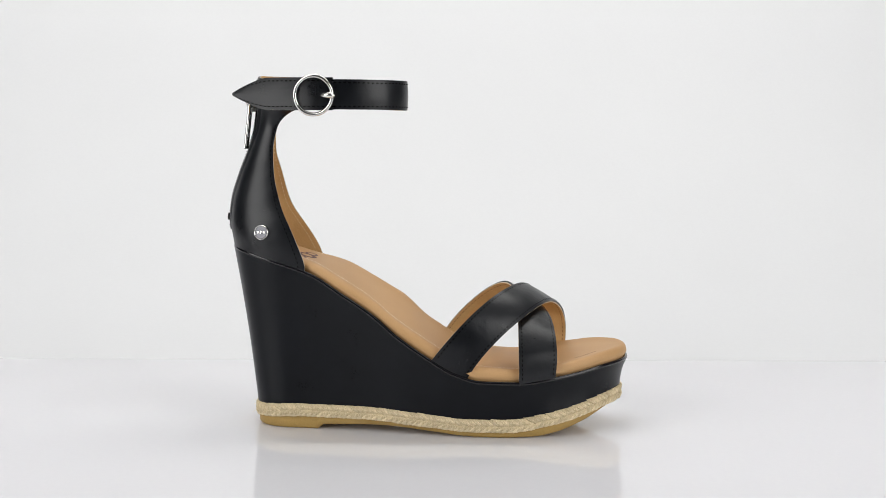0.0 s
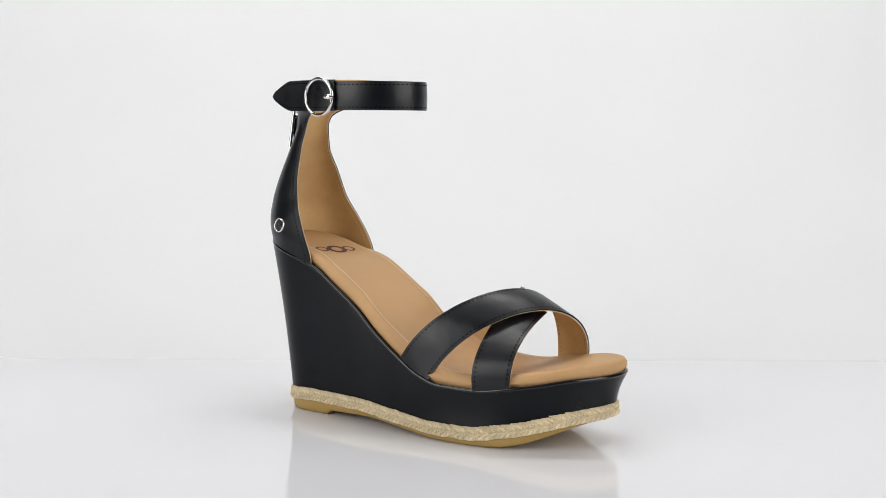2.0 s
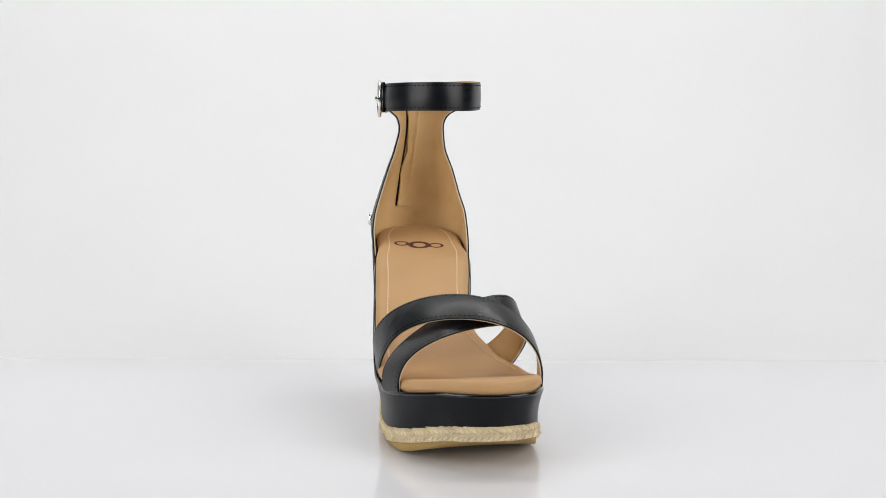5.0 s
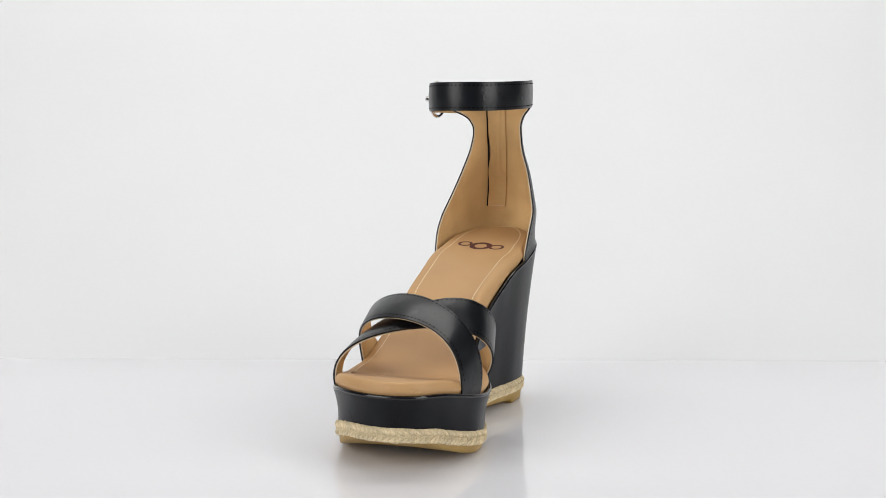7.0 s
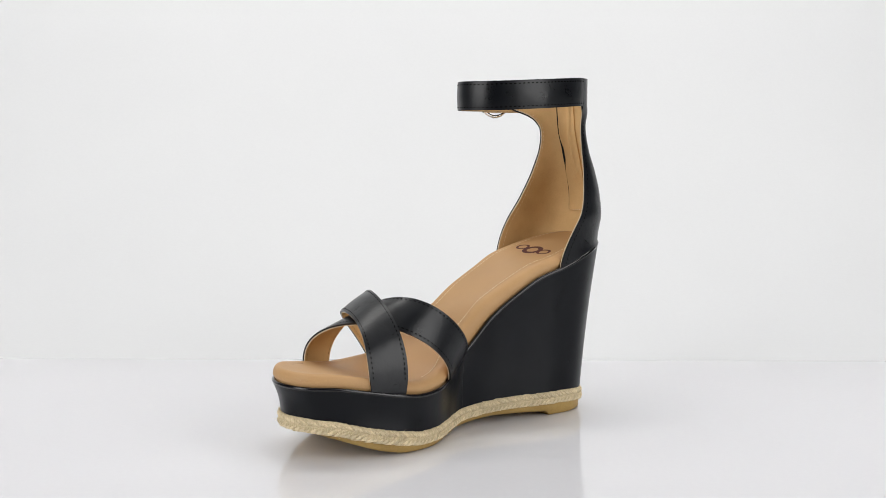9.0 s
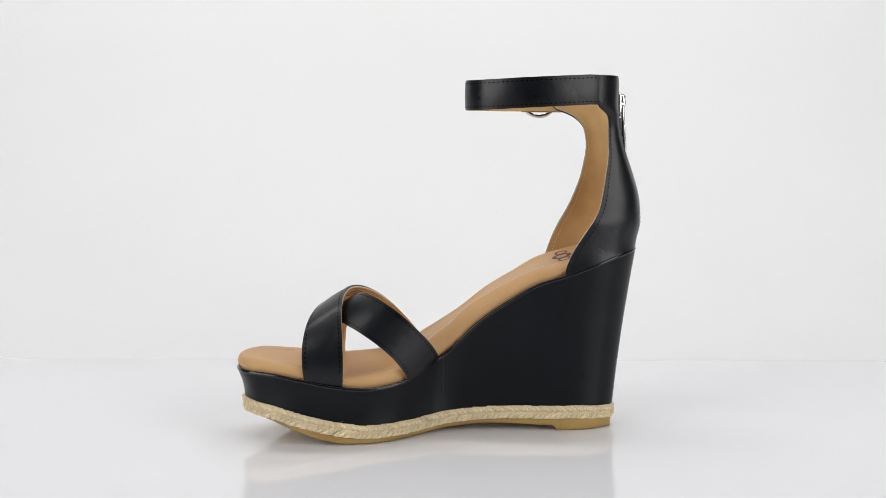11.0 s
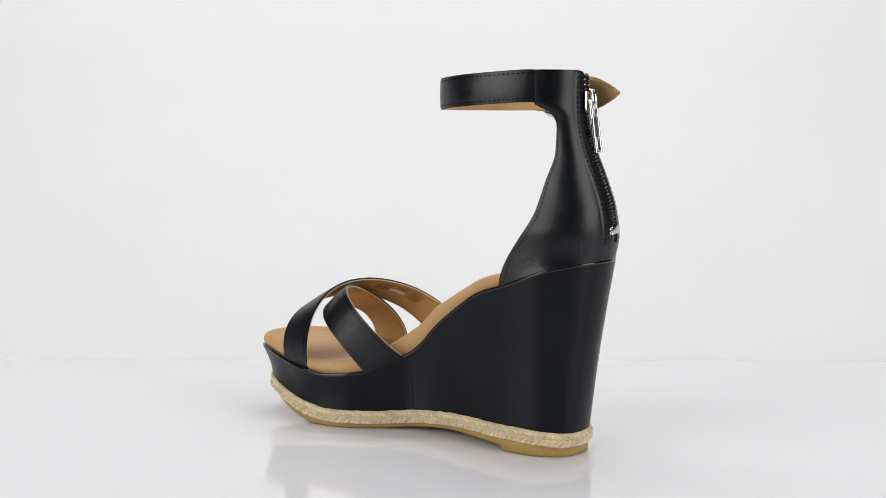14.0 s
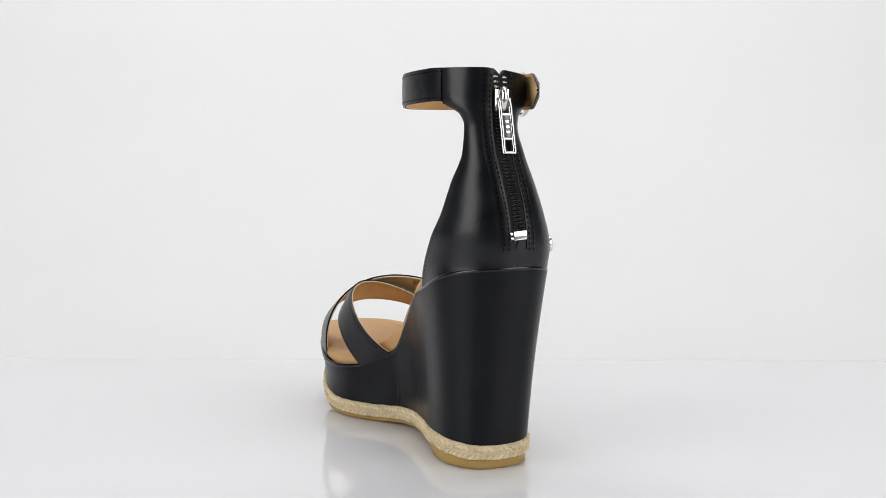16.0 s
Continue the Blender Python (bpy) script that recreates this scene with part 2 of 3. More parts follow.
def wedge(shoe):
    rows = []
    zl, zt = low_z(LOWLINE[:, 0]), top_z(TOPLINE[:, 0], TOPLINE[:, 1])
    for k in np.linspace(0, 1, 15):
        xy = LOWLINE * (1 - k) + TOPLINE * k
        xy = inset(xy, 0.9 * math.sin(math.pi * k))
        rows.append(np.column_stack([xy, (zl - 1) * (1 - k) + (zt - 1.5) * k]))
    bm = bmesh.new()
    g = np.array(rows).transpose(1, 0, 2)
    v = add_grid(bm, g, wrap_u=True)
    ladder(bm, [r[0] for r in v])
    ladder(bm, [r[-1] for r in v])
    body = part("wedge", bm, WRAP, shoe, "smooth black leather wrapped wedge")
    bm = bmesh.new()
    tube(bm, np.column_stack([inset(TOPLINE, 0.75), zt - 0.8]), 1.1, 10, True)
    part("top_edge", bm, PIPING, body, "rolled black leather top edge")
    bm = bmesh.new()
    pts = np.array([(LOWLINE[144] * (1 - k) + TOPLINE[144] * k).tolist() + [14 + 32 * k] for k in np.linspace(0, 1, 12)])
    for k, p in enumerate(pts):
        p[1] -= 0.9 * math.sin(math.pi * k / 11)
    tube(bm, pts, 0.42, 6, up=(1, 0, 0))
    part("side_seam", bm, LEATHER, body)


def outsole(shoe):
    bm = bmesh.new()
    line = inset(LOWLINE, 0.6)
    heel = line[:, 0] < -64
    zs = np.where(heel, 0.0, sole_z(line[:, 0]))
    zt = low_z(line[:, 0]) - 6.5
    rows = [np.column_stack([inset(line, 1.2), zs]), np.column_stack([inset(line, 0.3), zs + 0.7]), np.column_stack([line, zs * 0.4 + zt * 0.6]), np.column_stack([line, zt])]
    v = add_grid(bm, np.array(rows).transpose(1, 0, 2), wrap_u=True)
    ladder(bm, [r[0] for r in v])
    ladder(bm, [r[-1] for r in v])
    part("outsole", bm, RUBBER, shoe, "honey coloured rubber outsole")


def jute(shoe):
    """A plaited jute rope round the sole: a core and two rows of slanting strands."""
    line = resample(np.column_stack([LOWLINE, low_z(LOWLINE[:, 0]) - 4.2]), 3.0, True)
    n = len(line)
    bm = bmesh.new()
    core = line.copy()
    core[:, :2] = inset(line[:, :2], 1.5)
    tube(bm, core, 1.9, 8, True, flat=2.25)
    rope = part("jute_braid", bm, JUTE, shoe, "plaited natural jute rope trim")
    rnd = random.Random(5)
    t = np.roll(line, -1, 0) - np.roll(line, 1, 0)
    t /= np.linalg.norm(t, axis=1, keepdims=True)
    out = np.stack([t[:, 1], -t[:, 0], 0 * t[:, 0]], 1)
    out /= np.linalg.norm(out, axis=1, keepdims=True)
    up = np.array([0, 0, 1.0])
    # a strand is a twist of fibres; x along the rope, y outward, z up
    shapes = []
    for s in (-1, 1):
        for variant in range(5):
            bm = bmesh.new()
            swell = rnd.uniform(0.82, 1.25)
            rings, twist, lean = [], rnd.uniform(0, 6), rnd.uniform(-0.6, 0.6)
            for k in np.linspace(0, 1, 9):
                c = np.array([(0.5 - k) * 6.0 + lean * k, -0.60 + 1.15 * swell * math.sin(math.pi * (0.10 + 0.80 * k)) ** 0.9, s * (k * 4.1 - 0.4)])
                fat = 0.62 + 0.50 * math.sin(math.pi * min(0.5, 0.08 + 0.60 * k))
                ring = []
                for q in np.linspace(0, 2 * math.pi, 24, endpoint=False):
                    r = fat * (1 + 0.17 * math.cos(7 * q + twist + 4.0 * k) + rnd.uniform(-0.10, 0.10))
                    ring.append(bm.verts.new(Vector(c + np.array([(1.16 + 0.75 * k) * r * math.cos(q), 0.78 * r * math.sin(q), s * 0.4 * (1 - k) * r * math.cos(q)])) * MM))
                rings.append(ring)
            for ra, rb in zip(rings, rings[1:]):
                for q in range(24):
                    bm.faces.new((ra[q], ra[(q + 1) % 24], rb[(q + 1) % 24], rb[q]))
            bm.faces.new(rings[0])
            bm.faces.new(rings[-1])
            proto = part("strand", bm, JUTE, rope)
            shapes.append(proto.data)
            bpy.data.objects.remove(proto)
    for i in range(n):
        for row in (0, 1):
            ob = new("strand", shapes[row * 5 + rnd.randrange(5)])
            ob.parent = rope
            m = Matrix((Vector(t[i]), Vector(out[i]), Vector(up))).transposed().to_4x4()
            m.translation = Vector(line[i] + t[i] * (0.5 * row * 3.0 + rnd.uniform(-0.35, 0.35)) + out[i] * rnd.uniform(-0.25, 0.2) + up * rnd.uniform(-0.12, 0.12)) * MM
            ob.matrix_local = m @ pose(0, 0, 0, rnd.uniform(-4, 4), rnd.uniform(-2.5, 2.5), rnd.uniform(-5, 5))
    bm = bmesh.new()
    for k in range(170):
        i = rnd.randrange(n)
        a = line[i] + out[i] * 0.6 + up * rnd.uniform(-3.5, 3.5)
        d = np.array([rnd.gauss(0, 1), rnd.gauss(0, 1), rnd.gauss(0, 0.8)]) + out[i] * 1.0
        L = rnd.uniform(0.8, 3.0)
        tube(bm, [a, a + d * L * 0.35, a + d * L * 0.6 + up * rnd.uniform(-0.6, 0.6)], 0.055, 3, up=(0.3, 0.2, 1))
    tagged(part("loose_fibres", bm, JUTE, rope), kind="stuff")


BED = inset(TOPLINE, 1.2 - 0.9 * np.clip((TOPLINE[:, 0] - 70) / 30, 0, 1)[:, None] + 2.0 * np.clip((-62 - TOPLINE[:, 0]) / 12, 0, 1)[:, None])


BED_RIM = resample(BED, 0.6, True)


def bed_point(i, w, lift=0.0):
    """A point on the footbed: i along the rim from heel to toe, w across from outer (0) to inner (1) side."""
    i0 = int(math.floor(i)) % N
    i1, f = (i0 + 1) % N, i - math.floor(i)
    a = BED[i0] * (1 - f) + BED[i1] * f
    b = BED[(N - i0) % N] * (1 - f) + BED[(N - i1) % N] * f
    p = a * (1 - w) + b * w
    width = np.linalg.norm(b - a)
    edge = min(min(w, 1 - w) * width, math.sqrt(float(np.min((BED_RIM[:, 0] - p[0]) ** 2 + (BED_RIM[:, 1] - p[1]) ** 2))))
    cup = 1.6 * (1 - (1 - min(edge / 16, 1)) ** 2) * (0.6 if p[0] > 60 else 1)
    e = min(edge / float(np.interp(p[0], (40, 75), (6.0, 3.2))), 1)
    z = float(top_z(p[0], p[1])) + float(np.interp(p[0], SPAN, THICK_OUTER) * (1 - w) + np.interp(p[0], SPAN, THICK_INNER) * w) * (0.30 + 0.70 * math.sqrt(max(0, 1 - (1 - e) ** 2))) - cup
    return np.array([p[0], p[1], z + lift])


def footbed(shoe):
    ws = [0, 0.004, 0.012, 0.025, 0.045, 0.07, 0.1, 0.14, 0.2, 0.3, 0.4, 0.5]
    ws = ws + [1 - w for w in ws[-2::-1]]
    g = np.array([[bed_point(i, w) for w in ws] for i in np.concatenate([np.linspace(0.7, 90, 102), 90 + 5.93 * np.sin(np.linspace(0.12, 1, 14) * math.pi / 2)])])
    bm = bmesh.new()
    v = add_grid(bm, g)
    rim = [r[0] for r in v] + [r[-1] for r in v[::-1]]
    low = [bm.verts.new((q.co.x * 0.97 + 0.0, 0.006 + (q.co.y - 0.006) * 0.9, float(top_z(q.co.x / MM, q.co.y / MM) - 3) * MM)) for q in rim]
    n = len(rim)
    for i in range(n):
        if i != len(v) - 1 and i != n - 1:
            bm.faces.new((rim[i], rim[(i + 1) % n], low[(i + 1) % n], low[i]))
    for r, k in ((v[0], n - 1), (v[-1], len(v) - 1)):
        a, b = low[k], low[(k + 1) % n]
        ring = list(r) if r[0] is rim[(k + 1) % n] else list(r[::-1])
        bm.faces.new(ring + [a, b])
    bed = part("footbed", bm, TAN, shoe, "tan leather covered footbed")
    # the sewn line round the sock
    line = []
    for i in np.linspace(1, 66, 140):
        a, b = BED[int(i)], BED[(N - int(i)) % N]
        width = np.linalg.norm(b - a)
        line.append((i, min(7.5 / width, 0.45)))
    for s in (0, 1):
        path = np.array([bed_point(i, w if s == 0 else 1 - w, 0.05) for i, w in line])
        bm = bmesh.new()
        stitches(bm, path, np.tile([0.2, 0, 1.0], (len(path), 1)), 2.6, 1.9, 0.34, 0.05)
        tagged(part("stitching", bm, CREAM, bed, "cream sock stitching"), kind="stuff")
    # thin dark brown tubes paint the shade in the toe seam's crease
    front = inset(BED, 9.5)
    for lo, hi in ((69, 77), (114, 123)):
        bm = bmesh.new()
        tube(bm, [(x, y, bed_height(x, y) - 0.02) for x, y in front[lo:hi]], 0.10, 6)
        part("toe_seam", bm, CREASE, bed, "shallow toe seam, the shade of its crease a dark brown line")
    # the printed mark: three plain hollow shapes
    for k, (cx, cy, r) in enumerate(((-77.6, -3.0, 3.9), (-74.6, 8.0, 5.9), (-73.0, 18.6, 4.0))):
        bm = bmesh.new()
        ring = []
        for a in np.linspace(0, 2 * math.pi, 28, endpoint=False):
            for rr in (1.0, 0.55 if k == 1 else 0.64):
                x, y = cx - math.cos(a) * r * 0.95 * rr, cy + math.sin(a) * r * 1.25 * rr
                z = bed_height(x, y) + 0.12
                ring.append(bm.verts.new(Vector((x, y, z)) * MM))
        m = len(ring)
        for j in range(0, m, 2):
            bm.faces.new((ring[j], ring[j + 1], ring[(j + 3) % m], ring[(j + 2) % m]))
        part("printed_mark", bm, INK, bed, "dark brown printed mark")


def bed_height(x, y):
    p, last = np.array([x, y]), None
    for i in np.arange(1.0, 95.0, 0.25):
        a, b = bed_point(i, 0.0)[:2], bed_point(i, 1.0)[:2]
        d = b - a
        side = d[0] * (p[1] - a[1]) - d[1] * (p[0] - a[0])
        if last is not None and last[0] * side <= 0:
            f = last[0] / (last[0] - side + 1e-9)
            w = float(np.dot(p - a, d) / np.dot(d, d))
            return bed_point(i - 0.25 + 0.25 * f, w)[2]
        last = (side,)
    return bed_point(20, 0.5)[2]


# ---- heel counter ----
LEVELS = np.array([  # z, back x, outer front x, y, inner front x, y
    (96, -116.0, -70, -21, -66, 38.0), (105, -117.5, -78, -21.5, -74.2, 39.6), (117, -118.3, -83, -19, -82.4, 39.8), (130, -117.2, -87.5, -14.5, -88, 37.2),
    (146, -112.6, -91.5, -8.5, -92, 33.5), (160, -107.4, -92.5, -3.5, -95, 29), (172, -104.0, -90.5, -1.2, -95, 28), (179, -103.1, -86, -3.6, -93, 30.5),
    (182.3, -102.8, -81, -8, -87.5, 34.6), (184.5, -102.6, -76, -11.5, -85.2, 36), (190, -102.6, -73, -13, -85, 36.2), (201, -102.6, -73, -13, -85, 36.2)])
RIM = inset(TOPLINE, 1.0)
STEPS = np.arange(95, 203, 0.5)
SECTION = [curve(LEVELS[:, (0, k)], STEPS) for k in range(1, 6)]


def counter_point(a, z):
    """a from -1 (outer front edge) over 0 (back) to 1 (inner front edge)."""
    level = z - 2.1 * min(max(a, 0), 1) * min(max((z - 150) / 30, 0), 1)
    xb, xl, yl, xm, ym = (float(np.interp(level, STEPS, k)) for k in SECTION)
    xf, yf = (xl, yl) if a < 0 else (xm, ym)
    yc = 10.5 + 3.3 * min(max((z - 118) / 42, 0), 1)
    turn = math.pi / 2 * (1 - (0.28 * min(max((level - 179) / 6, 0), 1) if a > 0 else 0))
    t = abs(a) * turn
    power = 0.80 + (0.12 * min(max((z - 105) / 30, 0), 1) + 0.48 * min(max((z - 160) / 24, 0), 1) if a < 0 else 0)
    c, s = max((math.cos(t) - math.cos(turn)) / (1 - math.cos(turn)), 0.0) ** 0.92, (math.sin(t) / math.sin(turn)) ** power
    p = np.array([xf + (xb - xf) * c, yc + (yf - yc) * s, z])
    if z < 132:
        k = (a * -24.5) % N if a < 0 else (N - a * 25.0) % N
        i0, f = int(k) % N, k - int(k)
        rim = RIM[i0] * (1 - f) + RIM[(i0 + 1) % N] * f
        w = ((132 - z) / 36) ** 2.4
        p[:2] = p[:2] * (1 - w) + rim * w
    if z < 117:
        zb = float(top_z(p[0], p[1])) - 1.0
        p[2] = zb + (117 - zb) * (z - 96) / 21
    if z > 184:
        p[2] += (-1.4 + 3.0 * min(max((a + 0.6) / 0.8, 0), 1)) * (z - 184) / 17
    if z > 189:
        p[2] -= 3.0 * math.exp(-((a + 0.02) / 0.05) ** 2) * (z - 189) / 12
    return p


def counter_normal(a, z):
    du = counter_point(min(a + 0.02, 1), z) - counter_point(max(a - 0.02, -1), z)
    dz = counter_point(a, min(z + 0.6, 201)) - counter_point(a, max(z - 0.6, 96))
    n = np.cross(dz, du)
    n /= np.linalg.norm(n)
    return n if np.dot(n[:2], counter_point(a, z)[:2] - np.array([-85, 9])) > 0 else -n


def on_counter(a, z, d=0.0):
    return counter_point(a, z) + counter_normal(a, z) * d


def side_a(z, mm):
    """The parameter at so many millimetres from the back's middle."""
    pts = [counter_point(a, z) for a in np.linspace(0, math.copysign(0.5, mm), 24)]
    s = np.concatenate([[0], np.cumsum(np.linalg.norm(np.diff(pts, axis=0), axis=1))])
    return float(np.interp(abs(mm), s, np.linspace(0, 0.5, 24))) * math.copysign(1, mm)


def counter(shoe):
    zs = np.concatenate([np.linspace(96, 117, 9)[:-1], np.linspace(117, 201, 46)])
    us = np.linspace(-1, 1, 61)
    g = np.array([[counter_point(a, z) for a in us] for z in zs])
    flip = np.dot(grid_normals(g)[20][5], counter_normal(us[5], zs[20])) < 0
    if flip:
        g = g[:, ::-1]
    body = part("heel_counter", sheet(g, 0.9, 0.0), LEATHER, shoe, "smooth black leather heel counter")
    part("lining", sheet(g, -0.02, -0.7), LINING, body, "tan suede lining", rim=PALE)
    for s in (-1, 1):
        bm = bmesh.new()
        path = [counter_point(s * 0.955, z) for z in np.linspace(98, 181, 70)]
        nor = [counter_normal(s * 0.955, z) for z in np.linspace(98, 181, 70)]
        stitches(bm, np.array(path) + np.array(nor) * 0.9, np.array(nor), 2.5, 1.5, 0.2)
        tagged(part("stitching", bm, THREAD, body), kind="stuff")
        bm = bmesh.new()
        stitches(bm, np.array(path) - np.array(nor) * 0.7, -np.array(nor), 2.5, 1.3, 0.2)
        tagged(part("lining_stitching", bm, CREAM, body), kind="stuff")
        # raised edge beside the zip with a double row of thread
        zz = np.linspace(112, 200, 50)
        strip = np.array([[on_counter(side_a(z, s * m), z, d) for m, d in ((4.2, 0.9), (6, 0.9), (8.2, 0.75), (9.8, 0.25))] for z in zz])
        if np.dot(grid_normals(strip)[20][1], counter_normal(0.05 * s, zz[20])) < 0:
            strip = strip[:, ::-1]
        part("zip_facing", sheet(strip, 0.6, -0.4), LEATHER, body, "black leather zip facing")
        bm = bmesh.new()
        for m, d in ((5.4, 1.5), (8.0, 1.36)):
            path = np.array([on_counter(side_a(z, s * m), z, d) for z in zz])
            stitches(bm, path, np.array([counter_normal(side_a(z, s * m), z) for z in zz]), 2.6, 1.6, 0.30)
        tagged(part("facing_stitching", bm, THREAD, body), kind="stuff")
    bm = bmesh.new()
    tube(bm, [on_counter(1.0, z, 1.0) for z in np.linspace(185, 200.8, 8)], 0.3, 6, up=(0, 1, 0))
    part("strap_seam", bm, THREAD, body)
    # inner zip guard, loose along one edge; a black tape strip paints the gap's shade
    zz = np.linspace(121, 188, 44)
    slit = np.array([[on_counter(side_a(z, m), z, -0.85) for m in (-10.3, -9.6, -8.9)] for z in zz])
    part("zip_gap_strip", sheet(slit, 0.05, -0.05), TAPE, body, "black tape strip standing in for the dark gap behind the guard")

    def guard_point(z, m):
        wave = 1.7 * math.exp(-((z - 158) / 6) ** 2) - 0.5 * math.exp(-((z - 145) / 6) ** 2)
        lift = 1.1 + (1.1 + 0.7 * math.sin(z * 0.16)) * max(0.0, -m / 6.3) ** 1.5
        fold = 0.9 * math.exp(-((m - 2.2 - 0.6 * math.sin(z * 0.11)) / 0.9) ** 2) * min(max((z - 135) / 20, 0), 1)
        return on_counter(side_a(z, m - 4.0 + (wave if m < 0 else 0)), z, -lift - fold)
    strip = np.array([[guard_point(z, m) for m in (-5.4, -4.4, -3, -1.5, 0, 0.8, 1.5, 2.2, 2.9, 3.6, 4.4, 5.4, 6.6)] for z in zz])
    part("zip_guard", sheet(strip, 0.4, -0.4), LINING, body, "loose tan suede zip guard")
    bm = bmesh.new()
    low = np.array([on_counter(side_a(121.5, m), 121.5, -1.9) for m in np.linspace(-8, 2.4, 12)])
    stitches(bm, low, np.tile([1.0, 0, 0], (12, 1)), 1.8, 1.1, 0.2)
    tagged(part("guard_stitching", bm, CREAM, body), kind="stuff")
    # the closing seam from the zip's end down to the wedge
    bm = bmesh.new()
    tube(bm, [on_counter(side_a(z, 1.6 * math.sin((z - 98) / 7)), z, 0.85) for z in np.linspace(98, 118, 12)], 0.35, 6, up=(0, 1, 0))
    part("back_seam", bm, PIPING, body, "curved seam below the zip")
    return body


def zipper(shoe):
    zz = np.linspace(121, 200, 50)
    strip = np.array([[on_counter(side_a(z, m), z, 1.0) for m in (-4.6, -2, 0, 2, 4.6)] for z in zz])
    if np.dot(grid_normals(strip)[20][1], counter_normal(0, zz[20])) < 0:
        strip = strip[:, ::-1]
    zp = part("zipper", sheet(strip, 0.15, -0.3), TAPE, shoe, "black zip with silver slider")
    bm = bmesh.new()
    for k, z in enumerate(np.arange(122, 187, 0.85)):
        s = 1 if k % 2 else -1
        p, n = on_counter(side_a(z, 1.1 * s), z, 1.05), counter_normal(0, z)
        t = np.cross(n, [0, 0, 1.0])
        t *= s * np.sign(t[1]) / np.linalg.norm(t)
        drop = np.array([0, 0, 0.55])
        tube(bm, [p - t * 1.5 - drop, p - t * 0.8 + n * 0.62 - drop * 0.4, p + t * 0.8 + n * 0.62 + drop * 0.4, p + t * 1.5 + drop], [0.3, 0.46, 0.46, 0.3], 6)
    tagged(part("teeth", bm, PIPING, zp, "glossy black nylon zip coil"), kind="stuff")
    bm = bmesh.new()
    for k, z in enumerate(np.arange(188, 200, 2.4)):
        for s in (-1, 1):
            p, n = on_counter(side_a(z, s * (1.4 + 0.17 * (z - 187))), z, 1.5), counter_normal(0, z)
            tube(bm, [p - [0, 1.0, 0], p + n * 0.5, p + [0, 1.0, 0]], 0.62, 6)
    part("open_teeth", bm, SILVER, zp, "silver open zip teeth")

    def frame_at(z, d, roll=0.0):
        p, n = on_counter(0, z, d), counter_normal(0, z)
        w = np.array([0, 1.0, 0]) - n * n[1]
        w /= np.linalg.norm(w)
        u = np.cross(n, w)
        m = Matrix((Vector(w), Vector(u), Vector(n))).transposed().to_4x4()
        m.translation = Vector(p) * MM
        return m @ pose(0, 0, 0, 0, 0, roll)
    bm = bmesh.new()
    box(bm, frame_at(120.5, 1.9, 5), 7.4, 4.4, 1.7, 0.6)
    for u in (-0.00115, 0.00115):
        box(bm, frame_at(120.5, 1.7, 5) @ pose(0.0042, u, 0), 2.2, 1.3, 1.2, 0.4)
    part("bottom_stop", bm, SILVER, zp, "silver zip stop")
    bm = bmesh.new()
    box(bm, frame_at(186.5, 3.0), 7.8, 10.5, 1.5, 0.6)
    box(bm, frame_at(186.5, 1.5), 5.2, 10.0, 1.3, 0.3)
    tube(bm, [on_counter(0, 192.5, 3.4), on_counter(0, 192, 5.4), on_counter(0, 187.5, 6.2), on_counter(0, 183, 5.4), on_counter(0, 181.5, 3.4)], [1.1, 1.6, 1.8, 1.6, 1.1], 10, up=(0, 1, 0))
    slider = part("slider", bm, SILVER, zp, "silver zip slider")
    # the pull: a narrow open frame with a filled middle, hanging along the heel
    def hang(z, y):
        k = (190 - z) / 29.5
        return (-107.2 - 3.0 * k, 13.4 - 2.0 * k + y, z)
    bm = bmesh.new()
    for y in (-2.9, 2.9):
        tube(bm, [hang(z, y * (0.8 if z > 186 else 1)) for z in (187, 184, 178, 170, 160.5)], 1.05, 8, up=(0, 1, 0))
    for z in (186.8, 179.5, 167.5, 160.8):
        tube(bm, [hang(z, -3.3), hang(z, 0), hang(z, 3.3)], 0.85, 8)
    pull = part("pull", bm, SILVER, slider, "silver zip pull")
    bm = bmesh.new()
    tube(bm, [hang(179.5, 0), hang(174, 0), hang(167.5, 0)], 2.5, 8, flat=0.25, up=(1, 0, 0))
    part("pull_plate", bm, NICKEL, slider, "dark relief plate of the pull")
    bm = bmesh.new()
    for z in (170.8, 173.4, 176.0):
        x, y, h = hang(z, 0)
        box(bm, pose((x - 0.75) * MM, y * MM, h * MM, 0, 5.8, 0), 0.4, 2.0, 1.2, 0.15)
    part("raised_mark", bm, SILVER, slider)



# ---- ankle strap ----
LOOP = spline([(-103, 10), (-99, 1), (-89, -6.5), (-72, -14.2), (-49, -16.7), (-28.5, -9), (-17.4, 7), (-22, 25), (-42, 37.5), (-63, 40.2), (-84, 36.8), (-98, 26.5)], 12, True)


def band_grid(line, f0=0.0, f1=1.0, out=0.0, rows=6):
    line = np.asarray(line)
    t = np.gradient(line, axis=0)
    t /= np.linalg.norm(t, axis=1, keepdims=True)
    o = np.stack([t[:, 1], -t[:, 0]], 1)
    g = []
    high = np.clip(line[:, 1] / 36, 0, 1) * np.clip((-20 - line[:, 0]) / 60, 0, 1)
    lo, hi = 182.8 + 3.3 * high, 199.4 + 3.2 * high
    for k in np.linspace(f0, f1, rows):
        bulge = out + 0.5 * math.sin(math.pi * k)
        g.append(np.column_stack([line + o * bulge, lo + (hi - lo) * k]))
    g = np.array(g)
    n = grid_normals(g)[2]
    if np.mean(np.sum(n[:, :2] * o, 1)) < 0:
        g = g[:, ::-1]
    return g


